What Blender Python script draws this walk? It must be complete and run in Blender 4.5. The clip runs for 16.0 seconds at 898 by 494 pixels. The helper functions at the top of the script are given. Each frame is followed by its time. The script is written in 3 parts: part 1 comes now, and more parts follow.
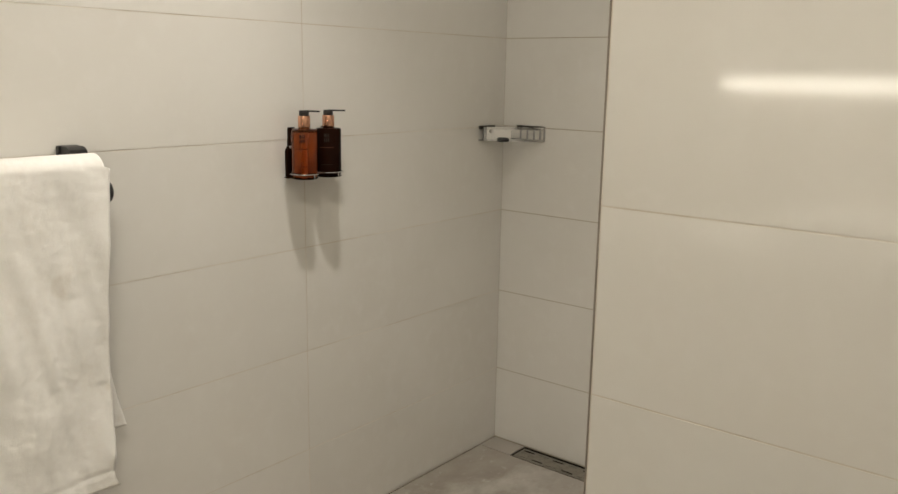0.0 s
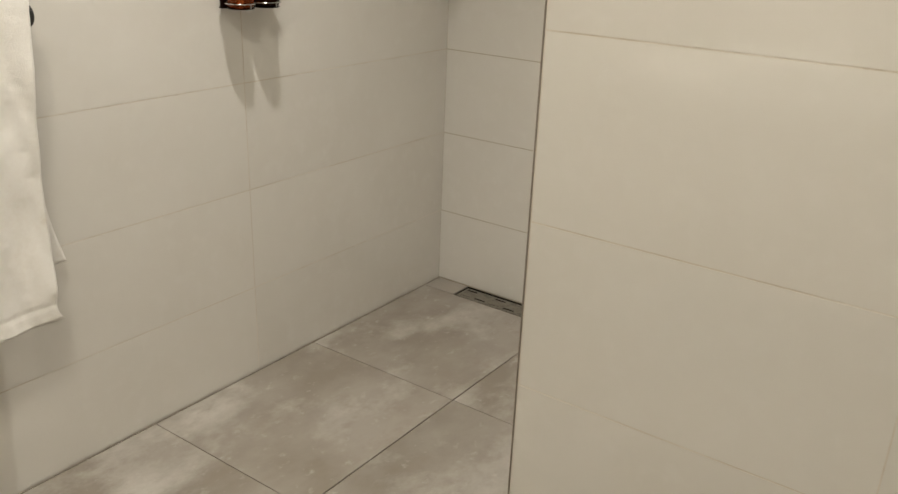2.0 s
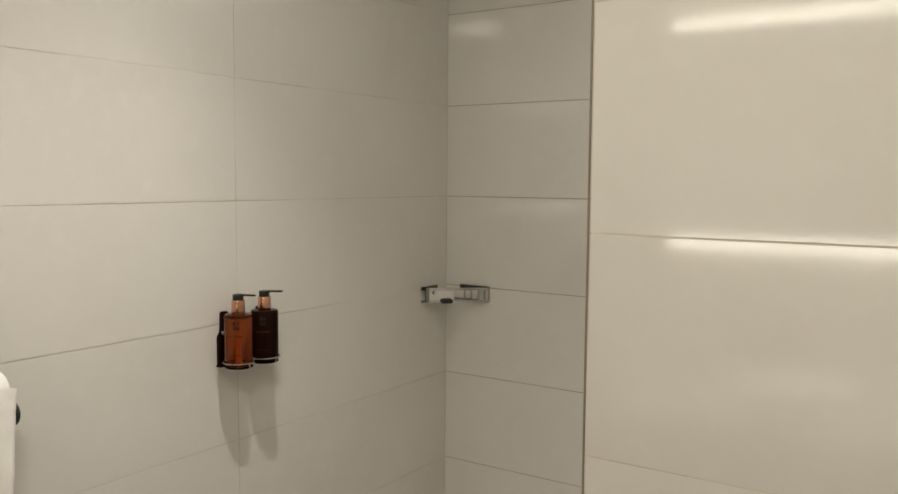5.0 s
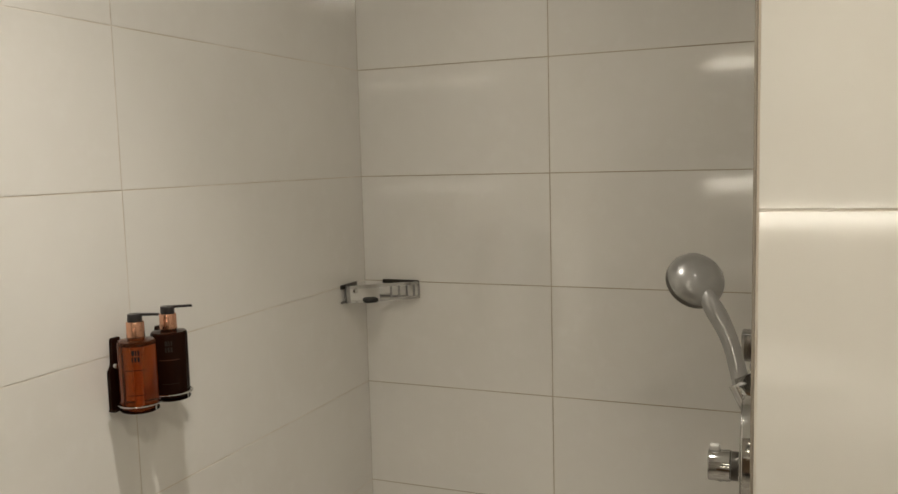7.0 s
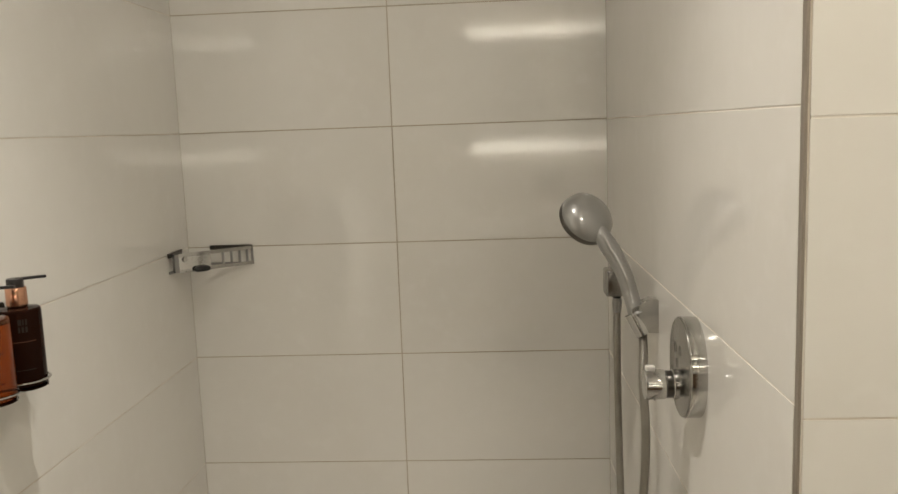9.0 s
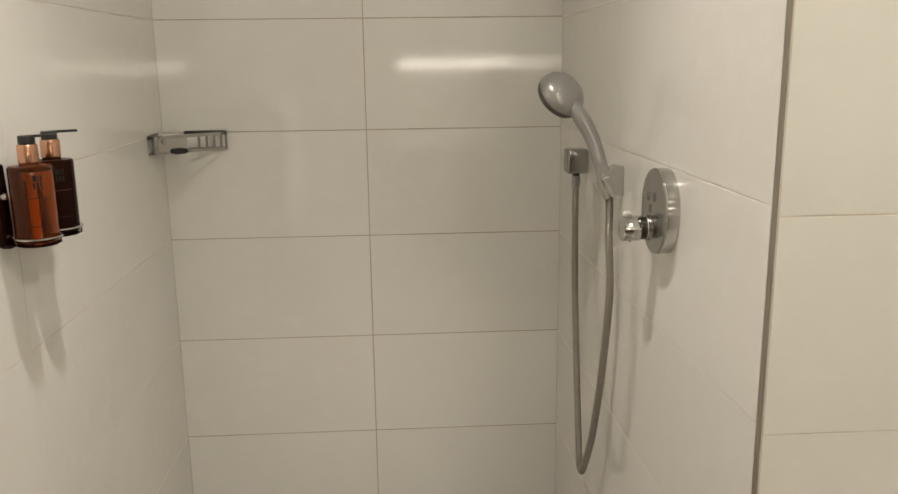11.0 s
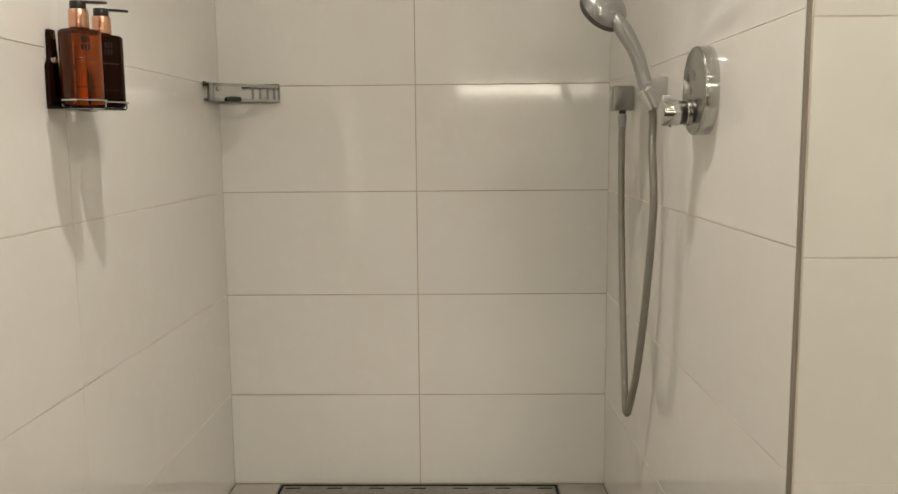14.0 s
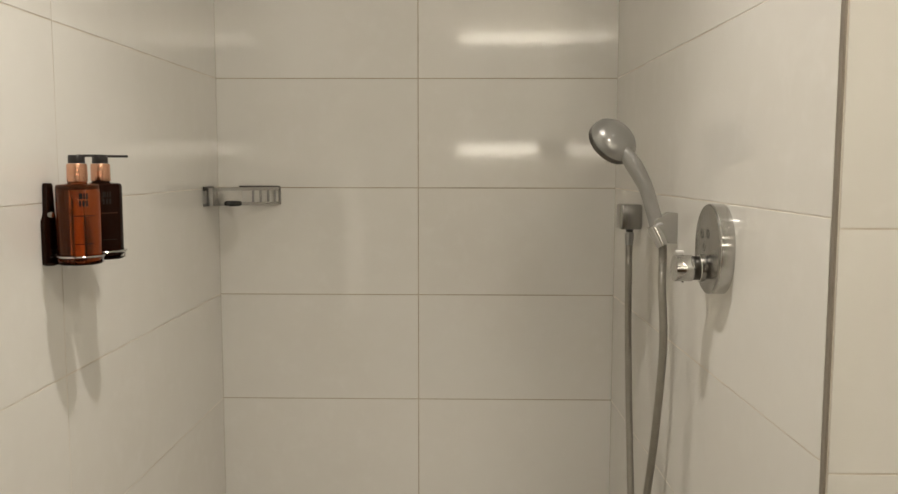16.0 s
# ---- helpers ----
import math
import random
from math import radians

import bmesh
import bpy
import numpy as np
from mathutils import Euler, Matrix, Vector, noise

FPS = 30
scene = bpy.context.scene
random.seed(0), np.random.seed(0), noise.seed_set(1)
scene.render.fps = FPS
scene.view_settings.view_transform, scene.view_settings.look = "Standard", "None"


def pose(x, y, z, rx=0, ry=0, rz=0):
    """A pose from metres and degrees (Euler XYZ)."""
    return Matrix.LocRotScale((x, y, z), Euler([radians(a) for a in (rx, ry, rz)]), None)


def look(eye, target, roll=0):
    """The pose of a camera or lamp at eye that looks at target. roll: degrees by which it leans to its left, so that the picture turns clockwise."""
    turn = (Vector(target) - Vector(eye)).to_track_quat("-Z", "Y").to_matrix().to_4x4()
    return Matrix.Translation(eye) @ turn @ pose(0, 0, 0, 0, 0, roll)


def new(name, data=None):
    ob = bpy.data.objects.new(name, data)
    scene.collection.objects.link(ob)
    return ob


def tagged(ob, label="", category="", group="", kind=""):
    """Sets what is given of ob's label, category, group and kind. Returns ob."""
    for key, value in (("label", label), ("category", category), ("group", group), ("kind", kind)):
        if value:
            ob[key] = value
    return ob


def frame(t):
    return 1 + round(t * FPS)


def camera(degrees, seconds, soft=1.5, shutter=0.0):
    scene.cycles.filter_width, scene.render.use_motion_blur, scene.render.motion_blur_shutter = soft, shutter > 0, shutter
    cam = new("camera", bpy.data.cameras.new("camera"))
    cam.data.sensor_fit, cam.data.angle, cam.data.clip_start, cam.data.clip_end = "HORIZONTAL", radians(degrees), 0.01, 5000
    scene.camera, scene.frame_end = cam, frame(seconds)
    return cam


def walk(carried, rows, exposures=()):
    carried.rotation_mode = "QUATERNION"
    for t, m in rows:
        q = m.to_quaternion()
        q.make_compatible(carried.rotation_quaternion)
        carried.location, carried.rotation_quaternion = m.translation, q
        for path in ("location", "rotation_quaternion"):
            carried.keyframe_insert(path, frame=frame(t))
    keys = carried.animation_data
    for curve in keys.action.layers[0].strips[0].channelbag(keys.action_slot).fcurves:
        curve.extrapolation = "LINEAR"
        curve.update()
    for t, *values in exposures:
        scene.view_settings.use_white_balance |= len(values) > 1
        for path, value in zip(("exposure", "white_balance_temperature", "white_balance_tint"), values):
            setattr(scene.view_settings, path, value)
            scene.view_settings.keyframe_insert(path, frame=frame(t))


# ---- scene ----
cam = camera(56.2, 16.0, 1.5)
PATH = [
    (0, (1.743, -2.47, 1.362), (0.517, -0.943, 0.956), 1.0),
    (0.5, (1.748, -2.474, 1.324), (0.579, -0.956, 0.751), 1.8),
    (0.7, (1.753, -2.47, 1.314), (0.601, -0.963, 0.68), 1.9),
    (1, (1.744, -2.476, 1.311), (0.614, -0.978, 0.617), 2.0),
    (1.5, (1.758, -2.496, 1.304), (0.647, -1.026, 0.528), 2.2),
    (2, (1.755, -2.468, 1.322), (0.695, -0.94, 0.587), 2.3),
    (2.5, (1.726, -2.431, 1.372), (0.685, -0.829, 0.78), 2.1),
    (3, (1.703, -2.405, 1.445), (0.612, -0.778, 1.041), 1.6),
    (3.5, (1.694, -2.4, 1.504), (0.57, -0.767, 1.241), 0.7),
    (4, (1.687, -2.39, 1.542), (0.537, -0.763, 1.364), 0.4),
    (6.5, (1.29, -2.246, 1.535), (0.403, -0.464, 1.344), -0.9),
    (7, (1.168, -2.154, 1.522), (0.401, -0.318, 1.317), -1.5),
    (7.5, (1.082, -2.166, 1.513), (0.446, -0.281, 1.307), -1.0),
    (8, (1.001, -2.17, 1.495), (0.572, -0.231, 1.261), -1.4),
    (10.5, (0.673, -2.302, 1.426), (0.746, -0.341, 1.036), -1.3),
    (11, (0.652, -2.376, 1.371), (0.764, -0.426, 0.934), -0.7),
    (11.5, (0.624, -2.397, 1.235), (0.71, -0.444, 0.813), 0.2),
    (12, (0.628, -2.392, 1.095), (0.65, -0.438, 0.671), 0.0),
    (12.5, (0.661, -2.41, 1.024), (0.647, -0.461, 0.577), -0.4),
    (13, (0.673, -2.450, 1.013), (0.637, -0.482, 0.626), 0.0),
    (13.5, (0.703, -2.421, 1.017), (0.655, -0.444, 0.718), -0.3),
    (14, (0.704, -2.42, 1.019), (0.662, -0.436, 0.771), -0.5),
    (14.5, (0.707, -2.406, 1.054), (0.662, -0.418, 0.838), -0.6),
    (15, (0.711, -2.38, 1.104), (0.664, -0.391, 0.899), -0.4),
    (15.5, (0.688, -2.384, 1.175), (0.661, -0.393, 0.987), 0.1),
    (16, (0.685, -2.353, 1.243), (0.653, -0.363, 1.05), 0.1),
]
EXPOSURES = [(0, -0.55), (1.2, -0.36), (2.3, -0.4), (3.0, -0.57), (3.5, -0.62), (4.0, -0.73), (6.5, -0.68), (8.0, -0.5), (10.5, -0.3), (12.0, -0.19), (12.5, -0.15), (14.0, -0.18), (16.0, -0.32)]
walk(cam, [(t, look(eye, target, roll)) for t, eye, target, roll in PATH], EXPOSURES)

# ---- plan, in metres: back wall y = 0, left wall x = 0, floor z = 0 ----
W = 1.112            # width of the shower niche
FRONT = -1.345       # face of the partition that the room sees
REAR = -3.05         # rear wall of the bathroom, behind the vanity
EAST = 2.9           # far side wall of the bathroom
CEIL = 2.572
ROW = 0.3015         # height of a wall tile with its joint
FIRST = 0.276        # top of the lowest, cut row
JOINT = 0.0023
SEAMS = [FIRST + ROW * k for k in range(8)]

# ---- light ----
world = bpy.data.worlds.new("world")
scene.world = world
world.use_nodes = True
world.node_tree.nodes["Background"].inputs[0].default_value = (1.0, 0.9, 0.75, 1)
world.node_tree.nodes["Background"].inputs[1].default_value = 0.02
LAMP = (1.0, 0.920, 0.772)      # added room fill lamp and mirror strips
WHITER = (1.0, 0.940, 0.848)    # downlight
DOWNLIGHT = (0.565, -1.275)      # over the mouth of the shower
ROOM_FILL = (1.40, -2.42)      # unseen round ceiling lamp, assumed as fill light for the bathroom
STRIP_GLOW, ROOM_FILL_GLOW, LENS_GLOW = 10.5, 99.0, 690.0
spot = bpy.data.lights.new("downlight_lamp", "SPOT")
spot.energy, spot.color, spot.shadow_soft_size = 88.0, WHITER, 0.018
spot.spot_size, spot.spot_blend = radians(86), 1.0
new("downlight_lamp", spot).location = (*DOWNLIGHT, CEIL - 0.012)


# ---- materials ----
def material(name, color, rough=0.5, metal=0.0, **more):
    m = bpy.data.materials.new(name)
    m.use_nodes = True
    b = m.node_tree.nodes["Principled BSDF"]
    b.inputs["Base Color"].default_value = (*color, 1)
    b.inputs["Roughness"].default_value = rough
    b.inputs["Metallic"].default_value = metal
    for key, value in more.items():
        b.inputs[key.replace("_", " ")].default_value = value
    return m


def node(m, kind, **values):
    n = m.node_tree.nodes.new(kind)
    for key, value in values.items():
        n.inputs[key].default_value = value
    return n


def link(m, a, out, b, inp):
    m.node_tree.links.new(a.outputs[out], b.inputs[inp])


def varied(m, spots, bump=0.0, bump_scale=40.0, rough_by=0.0, per_piece=0.0, stretch=None):
    """Colour that drifts between stops by noise layers (scale, detail, weight), with fine relief."""
    b = m.node_tree.nodes["Principled BSDF"]
    place = node(m, "ShaderNodeTexCoord")
    info = node(m, "ShaderNodeObjectInfo")
    shift = node(m, "ShaderNodeVectorMath")
    shift.operation = "MULTIPLY_ADD"
    shift.inputs[1].default_value = (17.0, 9.0, 13.0)
    link(m, info, "Random", shift, 0)
    geo = node(m, "ShaderNodeNewGeometry")
    link(m, geo, "Position", shift, 2)
    if stretch:
        pull = node(m, "ShaderNodeVectorMath")
        pull.operation = "MULTIPLY"
        pull.inputs[1].default_value = stretch
        link(m, shift, 0, pull, 0)
        shift = pull
    base = b.inputs["Base Color"].default_value[:]
    last = None
    for color, scale, detail, low, high in spots:
        n = node(m, "ShaderNodeTexNoise", Scale=scale, Detail=detail, Roughness=0.62)
        link(m, shift, 0, n, "Vector")
        r = node(m, "ShaderNodeMapRange")
        r.inputs["From Min"].default_value, r.inputs["From Max"].default_value = low, high
        link(m, n, "Fac", r, "Value")
        mix = node(m, "ShaderNodeMix")
        mix.data_type = "RGBA"
        mix.inputs[6].default_value, mix.inputs[7].default_value = base, (*color, 1)
        link(m, r, 0, mix, 0)
        if last:
            m.node_tree.links.new(last.outputs[2], mix.inputs[6])
        last = mix
    if per_piece:
        val = node(m, "ShaderNodeMapRange")
        val.inputs["To Min"].default_value, val.inputs["To Max"].default_value = 1 - per_piece, 1 + per_piece
        link(m, info, "Random", val, "Value")
        hue = node(m, "ShaderNodeHueSaturation")
        link(m, val, 0, hue, "Value")
        m.node_tree.links.new(last.outputs[2], hue.inputs["Color"])
        m.node_tree.links.new(hue.outputs[0], b.inputs["Base Color"])
    else:
        m.node_tree.links.new(last.outputs[2], b.inputs["Base Color"])
    if bump:
        n = node(m, "ShaderNodeTexNoise", Scale=bump_scale, Detail=4.0)
        link(m, shift, 0, n, "Vector")
        u = node(m, "ShaderNodeBump", Strength=bump, Distance=0.002)
        link(m, n, "Fac", u, "Height")
        link(m, u, "Normal", b, "Normal")
    if rough_by:
        n = node(m, "ShaderNodeTexNoise", Scale=9.0, Detail=5.0)
        link(m, shift, 0, n, "Vector")
        r = node(m, "ShaderNodeMapRange")
        mid = b.inputs["Roughness"].default_value
        r.inputs["To Min"].default_value, r.inputs["To Max"].default_value = mid - rough_by, mid + rough_by
        link(m, n, "Fac", r, "Value")
        link(m, r, 0, b, "Roughness")
    return m


TILE = varied(material("glazed_tile", (0.75, 0.73, 0.685), 0.078, Specular_IOR_Level=1.0),
              [((0.715, 0.69, 0.64), 2.5, 3.0, 0.35, 0.75), ((0.76, 0.74, 0.697), 22.0, 2.0, 0.5, 0.85)],
              bump=0.02, bump_scale=6.0, rough_by=0.015, per_piece=0.015)
GROUT = varied(material("beige_grout", (0.46, 0.405, 0.32), 0.9), [((0.34, 0.29, 0.22), 5.0, 5.0, 0.4, 0.7)], bump=0.3, bump_scale=300)
PALE_GROUT = varied(material("pale_grout", (0.56, 0.495, 0.415), 0.9), [((0.70, 0.66, 0.595), 3.5, 5.0, 0.40, 0.58), ((0.44, 0.37, 0.29), 9.0, 4.0, 0.60, 0.80)], bump=0.3, bump_scale=300)
TILE_EDGE = material("unglazed_tile_edge", (0.66, 0.63, 0.57), 0.8)
DARK_GROUT = varied(material("dark_floor_grout", (0.155, 0.135, 0.108), 0.9), [((0.095, 0.08, 0.062), 8.0, 5.0, 0.4, 0.7)], bump=0.3, bump_scale=300)
STONE = varied(material("concrete_look_porcelain", (0.345, 0.315, 0.275), 0.40),
               [((0.255, 0.223, 0.185), 2.6, 5.0, 0.42, 0.64), ((0.50, 0.475, 0.43), 3.4, 7.0, 0.50, 0.70),
                ((0.28, 0.243, 0.20), 10.0, 6.0, 0.54, 0.78), ((0.52, 0.497, 0.455), 28.0, 6.0, 0.60, 0.88)],
               bump=0.10, bump_scale=90, rough_by=0.08, per_piece=0.06, stretch=(1.2, 0.8, 1.0))
PLASTER = varied(material("white_ceiling_paint", (0.80, 0.79, 0.76), 0.8), [((0.76, 0.75, 0.72), 3.0, 4.0, 0.4, 0.7)], bump=0.1, bump_scale=200)
CHROME = varied(material("chrome", (0.56, 0.555, 0.54), 0.075, 1.0), [((0.48, 0.475, 0.46), 40.0, 5.0, 0.5, 0.8)], rough_by=0.03)
SATIN = varied(material("satin_chrome", (0.37, 0.365, 0.355), 0.42, 1.0), [((0.32, 0.315, 0.305), 30.0, 5.0, 0.45, 0.8)], rough_by=0.06)
PLATED = varied(material("plated_grey_plastic", (0.225, 0.219, 0.206), 0.32, 0.45, Coat_Weight=1.0, Coat_Roughness=0.055, Coat_IOR=2.2), [((0.24, 0.234, 0.222), 25.0, 4.0, 0.4, 0.8)], rough_by=0.04)
BRIGHT = varied(material("bright_chrome", (0.70, 0.695, 0.68), 0.07, 1.0), [((0.62, 0.615, 0.60), 40.0, 4.0, 0.5, 0.8)], rough_by=0.03)
FACEPLATE = varied(material("dull_chrome_face", (0.345, 0.338, 0.323), 0.20, 1.0), [((0.31, 0.304, 0.291), 20.0, 4.0, 0.45, 0.8)], rough_by=0.05)
FROSTED = material("frosted_white_plastic", (0.55, 0.53, 0.49), 0.35)
HOSE = varied(material("hose_metal", (0.30, 0.28, 0.245), 0.40, 0.6), [((0.25, 0.23, 0.20), 30.0, 4.0, 0.4, 0.8)], rough_by=0.06)
TRIM = varied(material("brown_aluminium", (0.28, 0.242, 0.20), 0.5, 0.3), [((0.21, 0.175, 0.14), 14.0, 5.0, 0.45, 0.8)], bump=0.05, bump_scale=150, rough_by=0.08)
DARK_STEEL = varied(material("dark_steel", (0.16, 0.15, 0.135), 0.30, 1.0), [((0.10, 0.095, 0.085), 40.0, 5.0, 0.4, 0.8)])
STEEL = varied(material("brushed_steel", (0.36, 0.34, 0.305), 0.24, 1.0), [((0.25, 0.23, 0.20), 25.0, 6.0, 0.45, 0.75)], rough_by=0.08)
BLACK = varied(material("black_paint", (0.012, 0.012, 0.012), 0.35), [((0.02, 0.018, 0.016), 60.0, 3.0, 0.4, 0.8)])
# Black without gloss: the shade down in the drain, put into the colour.
PIT_SHADE = material("drain_pit_shade", (0.012, 0.011, 0.010), 0.9, Specular_IOR_Level=0.0)
COPPER = varied(material("rose_copper", (0.72, 0.40, 0.27), 0.24, 1.0), [((0.62, 0.32, 0.20), 50.0, 3.0, 0.4, 0.8)])
PUMP = material("black_pump_plastic", (0.012, 0.010, 0.010), 0.30)


def clear_amber():
    """Amber plastic full of clear soap: it bends what lies behind it, and is a little milky."""
    m = material("amber_plastic", (0.58, 0.125, 0.027), 0.04, IOR=1.36, Transmission_Weight=1.0)
    clear = m.node_tree.nodes["Principled BSDF"]
    body = node(m, "ShaderNodeBsdfDiffuse", Color=(0.20, 0.048, 0.012, 1))
    milky = node(m, "ShaderNodeMixShader", Fac=0.16)
    link(m, clear, 0, milky, 1)
    link(m, body, 0, milky, 2)
    link(m, milky, 0, m.node_tree.nodes["Material Output"], "Surface")
    return m


AMBER = clear_amber()
DIP_TUBE = material("pale_plastic_tube", (0.70, 0.42, 0.22), 0.5)
DARKBOTTLE = material("dark_brown_bottle", (0.013, 0.0045, 0.0025), 0.08, Specular_IOR_Level=0.05)
SMOKED = material("smoked_brown_acrylic", (0.010, 0.0035, 0.002), 0.10, Specular_IOR_Level=0.1)
INK = material("grey_print", (0.020, 0.016, 0.013), 0.8, Specular_IOR_Level=0.1)
PALE_INK = material("pale_print", (0.055, 0.024, 0.014), 0.8, Specular_IOR_Level=0.1)
COTTON = varied(material("white_cotton", (0.85, 0.83, 0.79), 0.95, Sheen_Weight=0.3),
                [((0.80, 0.77, 0.715), 7.0, 6.0, 0.50, 0.80), ((0.87, 0.855, 0.82), 120.0, 4.0, 0.4, 0.8), ((0.62, 0.55, 0.45), 6.5, 6.0, 0.60, 0.84)], bump=0.55, bump_scale=420)
MIRROR = material("mirror_glass", (0.85, 0.86, 0.85), 0.02, 1.0)
CERAMIC = varied(material("white_ceramic", (0.80, 0.79, 0.77), 0.15), [((0.77, 0.76, 0.73), 5.0, 3.0, 0.4, 0.8)])
WOOD = varied(material("vanity_wood", (0.20, 0.13, 0.08), 0.45), [((0.12, 0.075, 0.045), 8.0, 7.0, 0.4, 0.75)], bump=0.1, bump_scale=60)
GLOW = material("led_diffuser", (1, 1, 1), 0.5, Emission_Color=(*LAMP, 1), Emission_Strength=STRIP_GLOW)
FILL_GLASS = material("fill_lamp_glass", (1, 1, 1), 0.4, Emission_Color=(*LAMP, 1), Emission_Strength=ROOM_FILL_GLOW)
LENS = material("downlight_lens", (1, 1, 1), 0.4, Emission_Color=(*WHITER, 1), Emission_Strength=LENS_GLOW)


# ---- building helpers ----
def box(bm, x0, x1, y0, y1, z0, z1, bevel=0.0, seg=1):
    r = bmesh.ops.create_cube(bm, size=1)
    for v in r["verts"]:
        v.co = Vector(((x0 + x1) / 2 + v.co.x * (x1 - x0), (y0 + y1) / 2 + v.co.y * (y1 - y0), (z0 + z1) / 2 + v.co.z * (z1 - z0)))
    if bevel:
        edges = list({e for v in r["verts"] for e in v.link_edges})
        bmesh.ops.bevel(bm, geom=edges, offset=bevel, segments=seg, affect="EDGES", profile=0.5)
    return bm


def lathe(bm, profile, m=None, seg=40):
    """Turn (radius, height) pairs round z; closed at both ends where the radius is 0."""
    m = m or Matrix()
    rings = []
    for r, z in profile:
        if r < 1e-6:
            rings.append([bm.verts.new(m @ Vector((0, 0, z)))])
        else:
            rings.append([bm.verts.new(m @ Vector((r * math.cos(2 * math.pi * k / seg), r * math.sin(2 * math.pi * k / seg), z))) for k in range(seg)])
    for a, b in zip(rings, rings[1:]):
        for k in range(seg):
            k2 = (k + 1) % seg
            loop = [a[k % len(a)], a[k2 % len(a)], b[k2 % len(b)], b[k % len(b)]]
            bm.faces.new(list(dict.fromkeys(loop)))
    return bm


def tube(bm, points, radius, seg=12, cap=True):
    """A round tube along points; radius: a number or one for each point."""
    pts = [Vector(p) for p in points]
    side = None
    rings = []
    for n, p in enumerate(pts):
        way = (pts[min(n + 1, len(pts) - 1)] - pts[max(n - 1, 0)]).normalized()
        if side is None:
            side = way.orthogonal().normalized()
        side = (side - way * side.dot(way)).normalized()
        up = way.cross(side)
        r = radius if isinstance(radius, (int, float)) else radius[n]
        rings.append([bm.verts.new(p + r * (math.cos(2 * math.pi * k / seg) * side + math.sin(2 * math.pi * k / seg) * up)) for k in range(seg)])
    for a, b in zip(rings, rings[1:]):
        for k in range(seg):
            bm.faces.new((a[k], a[(k + 1) % seg], b[(k + 1) % seg], b[k]))
    if cap:
        bm.faces.new(rings[0][::-1]), bm.faces.new(rings[-1])
    return bm


def smooth_path(points, steps):
    """Catmull-Rom through the points."""
    p = [Vector(a) for a in points]
    p = [2 * p[0] - p[1], *p, 2 * p[-1] - p[-2]]
    out = []
    for n in range(1, len(p) - 2):
        a, b, c, d = p[n - 1:n + 3]
        for k in range(steps):
            t = k / steps
            out.append(0.5 * (2 * b + (c - a) * t + (2 * a - 5 * b + 4 * c - d) * t * t + (3 * b - a - 3 * c + d) * t ** 3))
    return out + [p[-2]]


def slab(bm, outline, depth, m, bevel=0.0, seg=3):
    """Extrude a flat outline (u, v) by depth along w, set by the pose m; the outer edges rounded."""
    a = [bm.verts.new((u, v, 0)) for u, v in outline]
    f = bm.faces.new(a)
    r = bmesh.ops.extrude_face_region(bm, geom=[f])
    top = [v for v in r["geom"] if isinstance(v, bmesh.types.BMVert)]
    for v in top:
        v.co.z = depth
    if bevel:
        edges = [e for e in bm.edges if e.verts[0] in top and e.verts[1] in top]
        bmesh.ops.bevel(bm, geom=edges, offset=bevel, segments=seg, affect="EDGES", profile=0.5)
    bmesh.ops.transform(bm, matrix=m, verts=bm.verts)
    return bm


def stadium(w, h, seg=14):
    r = w / 2
    pts = []
    for k in range(seg + 1):
        a = math.pi * k / seg
        pts.append((r * math.cos(a), h / 2 - r + r * math.sin(a)))
    for k in range(seg + 1):
        a = math.pi + math.pi * k / seg
        pts.append((r * math.cos(a), -(h / 2 - r) + r * math.sin(a)))
    return pts


def mesh_of(name, bm, mat, smooth=True):
    bmesh.ops.recalc_face_normals(bm, faces=bm.faces)
    me = bpy.data.meshes.new(name)
    bm.to_mesh(me)
    bm.free()
    me.materials.append(mat)
    if smooth:
        me.shade_smooth()
        me.set_sharp_from_angle(angle=radians(35))
    return me


def part(name, bm, mat, parent, label="", smooth=True):
    ob = new(name, mesh_of(name, bm, mat, smooth))
    ob.parent = parent
    return tagged(ob, label)


def thing(name, label, category, group="", kind=""):
    return tagged(new(name), label, category, group, kind)


def solid(name, bm, mat, label, category, kind="", smooth=True):
    return tagged(new(name, mesh_of(name, bm, mat, smooth)), label, category, "", kind)


# ---- structure: walls behind the tiles, floor bed, ceiling ----
def shell(name, dims, label, mat=PALE_GROUT):
    return solid(name, box(bmesh.new(), *dims), mat, label, "floor" if name == "floor" else "ceiling" if name == "ceiling" else "wall", "structure", False)


BED = 0.0008         # tile thickness in front of the bed
left = shell("wall_left", (-0.15, -BED, REAR - 0.15, 0.15, -0.1, CEIL), "wall of large glazed off-white tiles with thin beige joints")
back = shell("wall_back", (-BED, W + 0.03, BED, 0.15, -0.1, CEIL), "shower back wall of large glazed off-white tiles", GROUT)
SKEW = pose(1.110, 0, 0, 0, 0, 0.83)      # the side wall of the shower stands a little out of square
side = shell("wall_right", (BED, 0.20, FRONT + 0.0125, 0.10, -0.1, CEIL), "shower side wall of large glazed off-white tiles")
side.matrix_basis = SKEW
front = shell("wall_partition", (W + 0.0235, EAST + 0.15, FRONT + BED, FRONT + 0.011, -0.1, CEIL), "partition wall of large glazed warm off-white tiles")
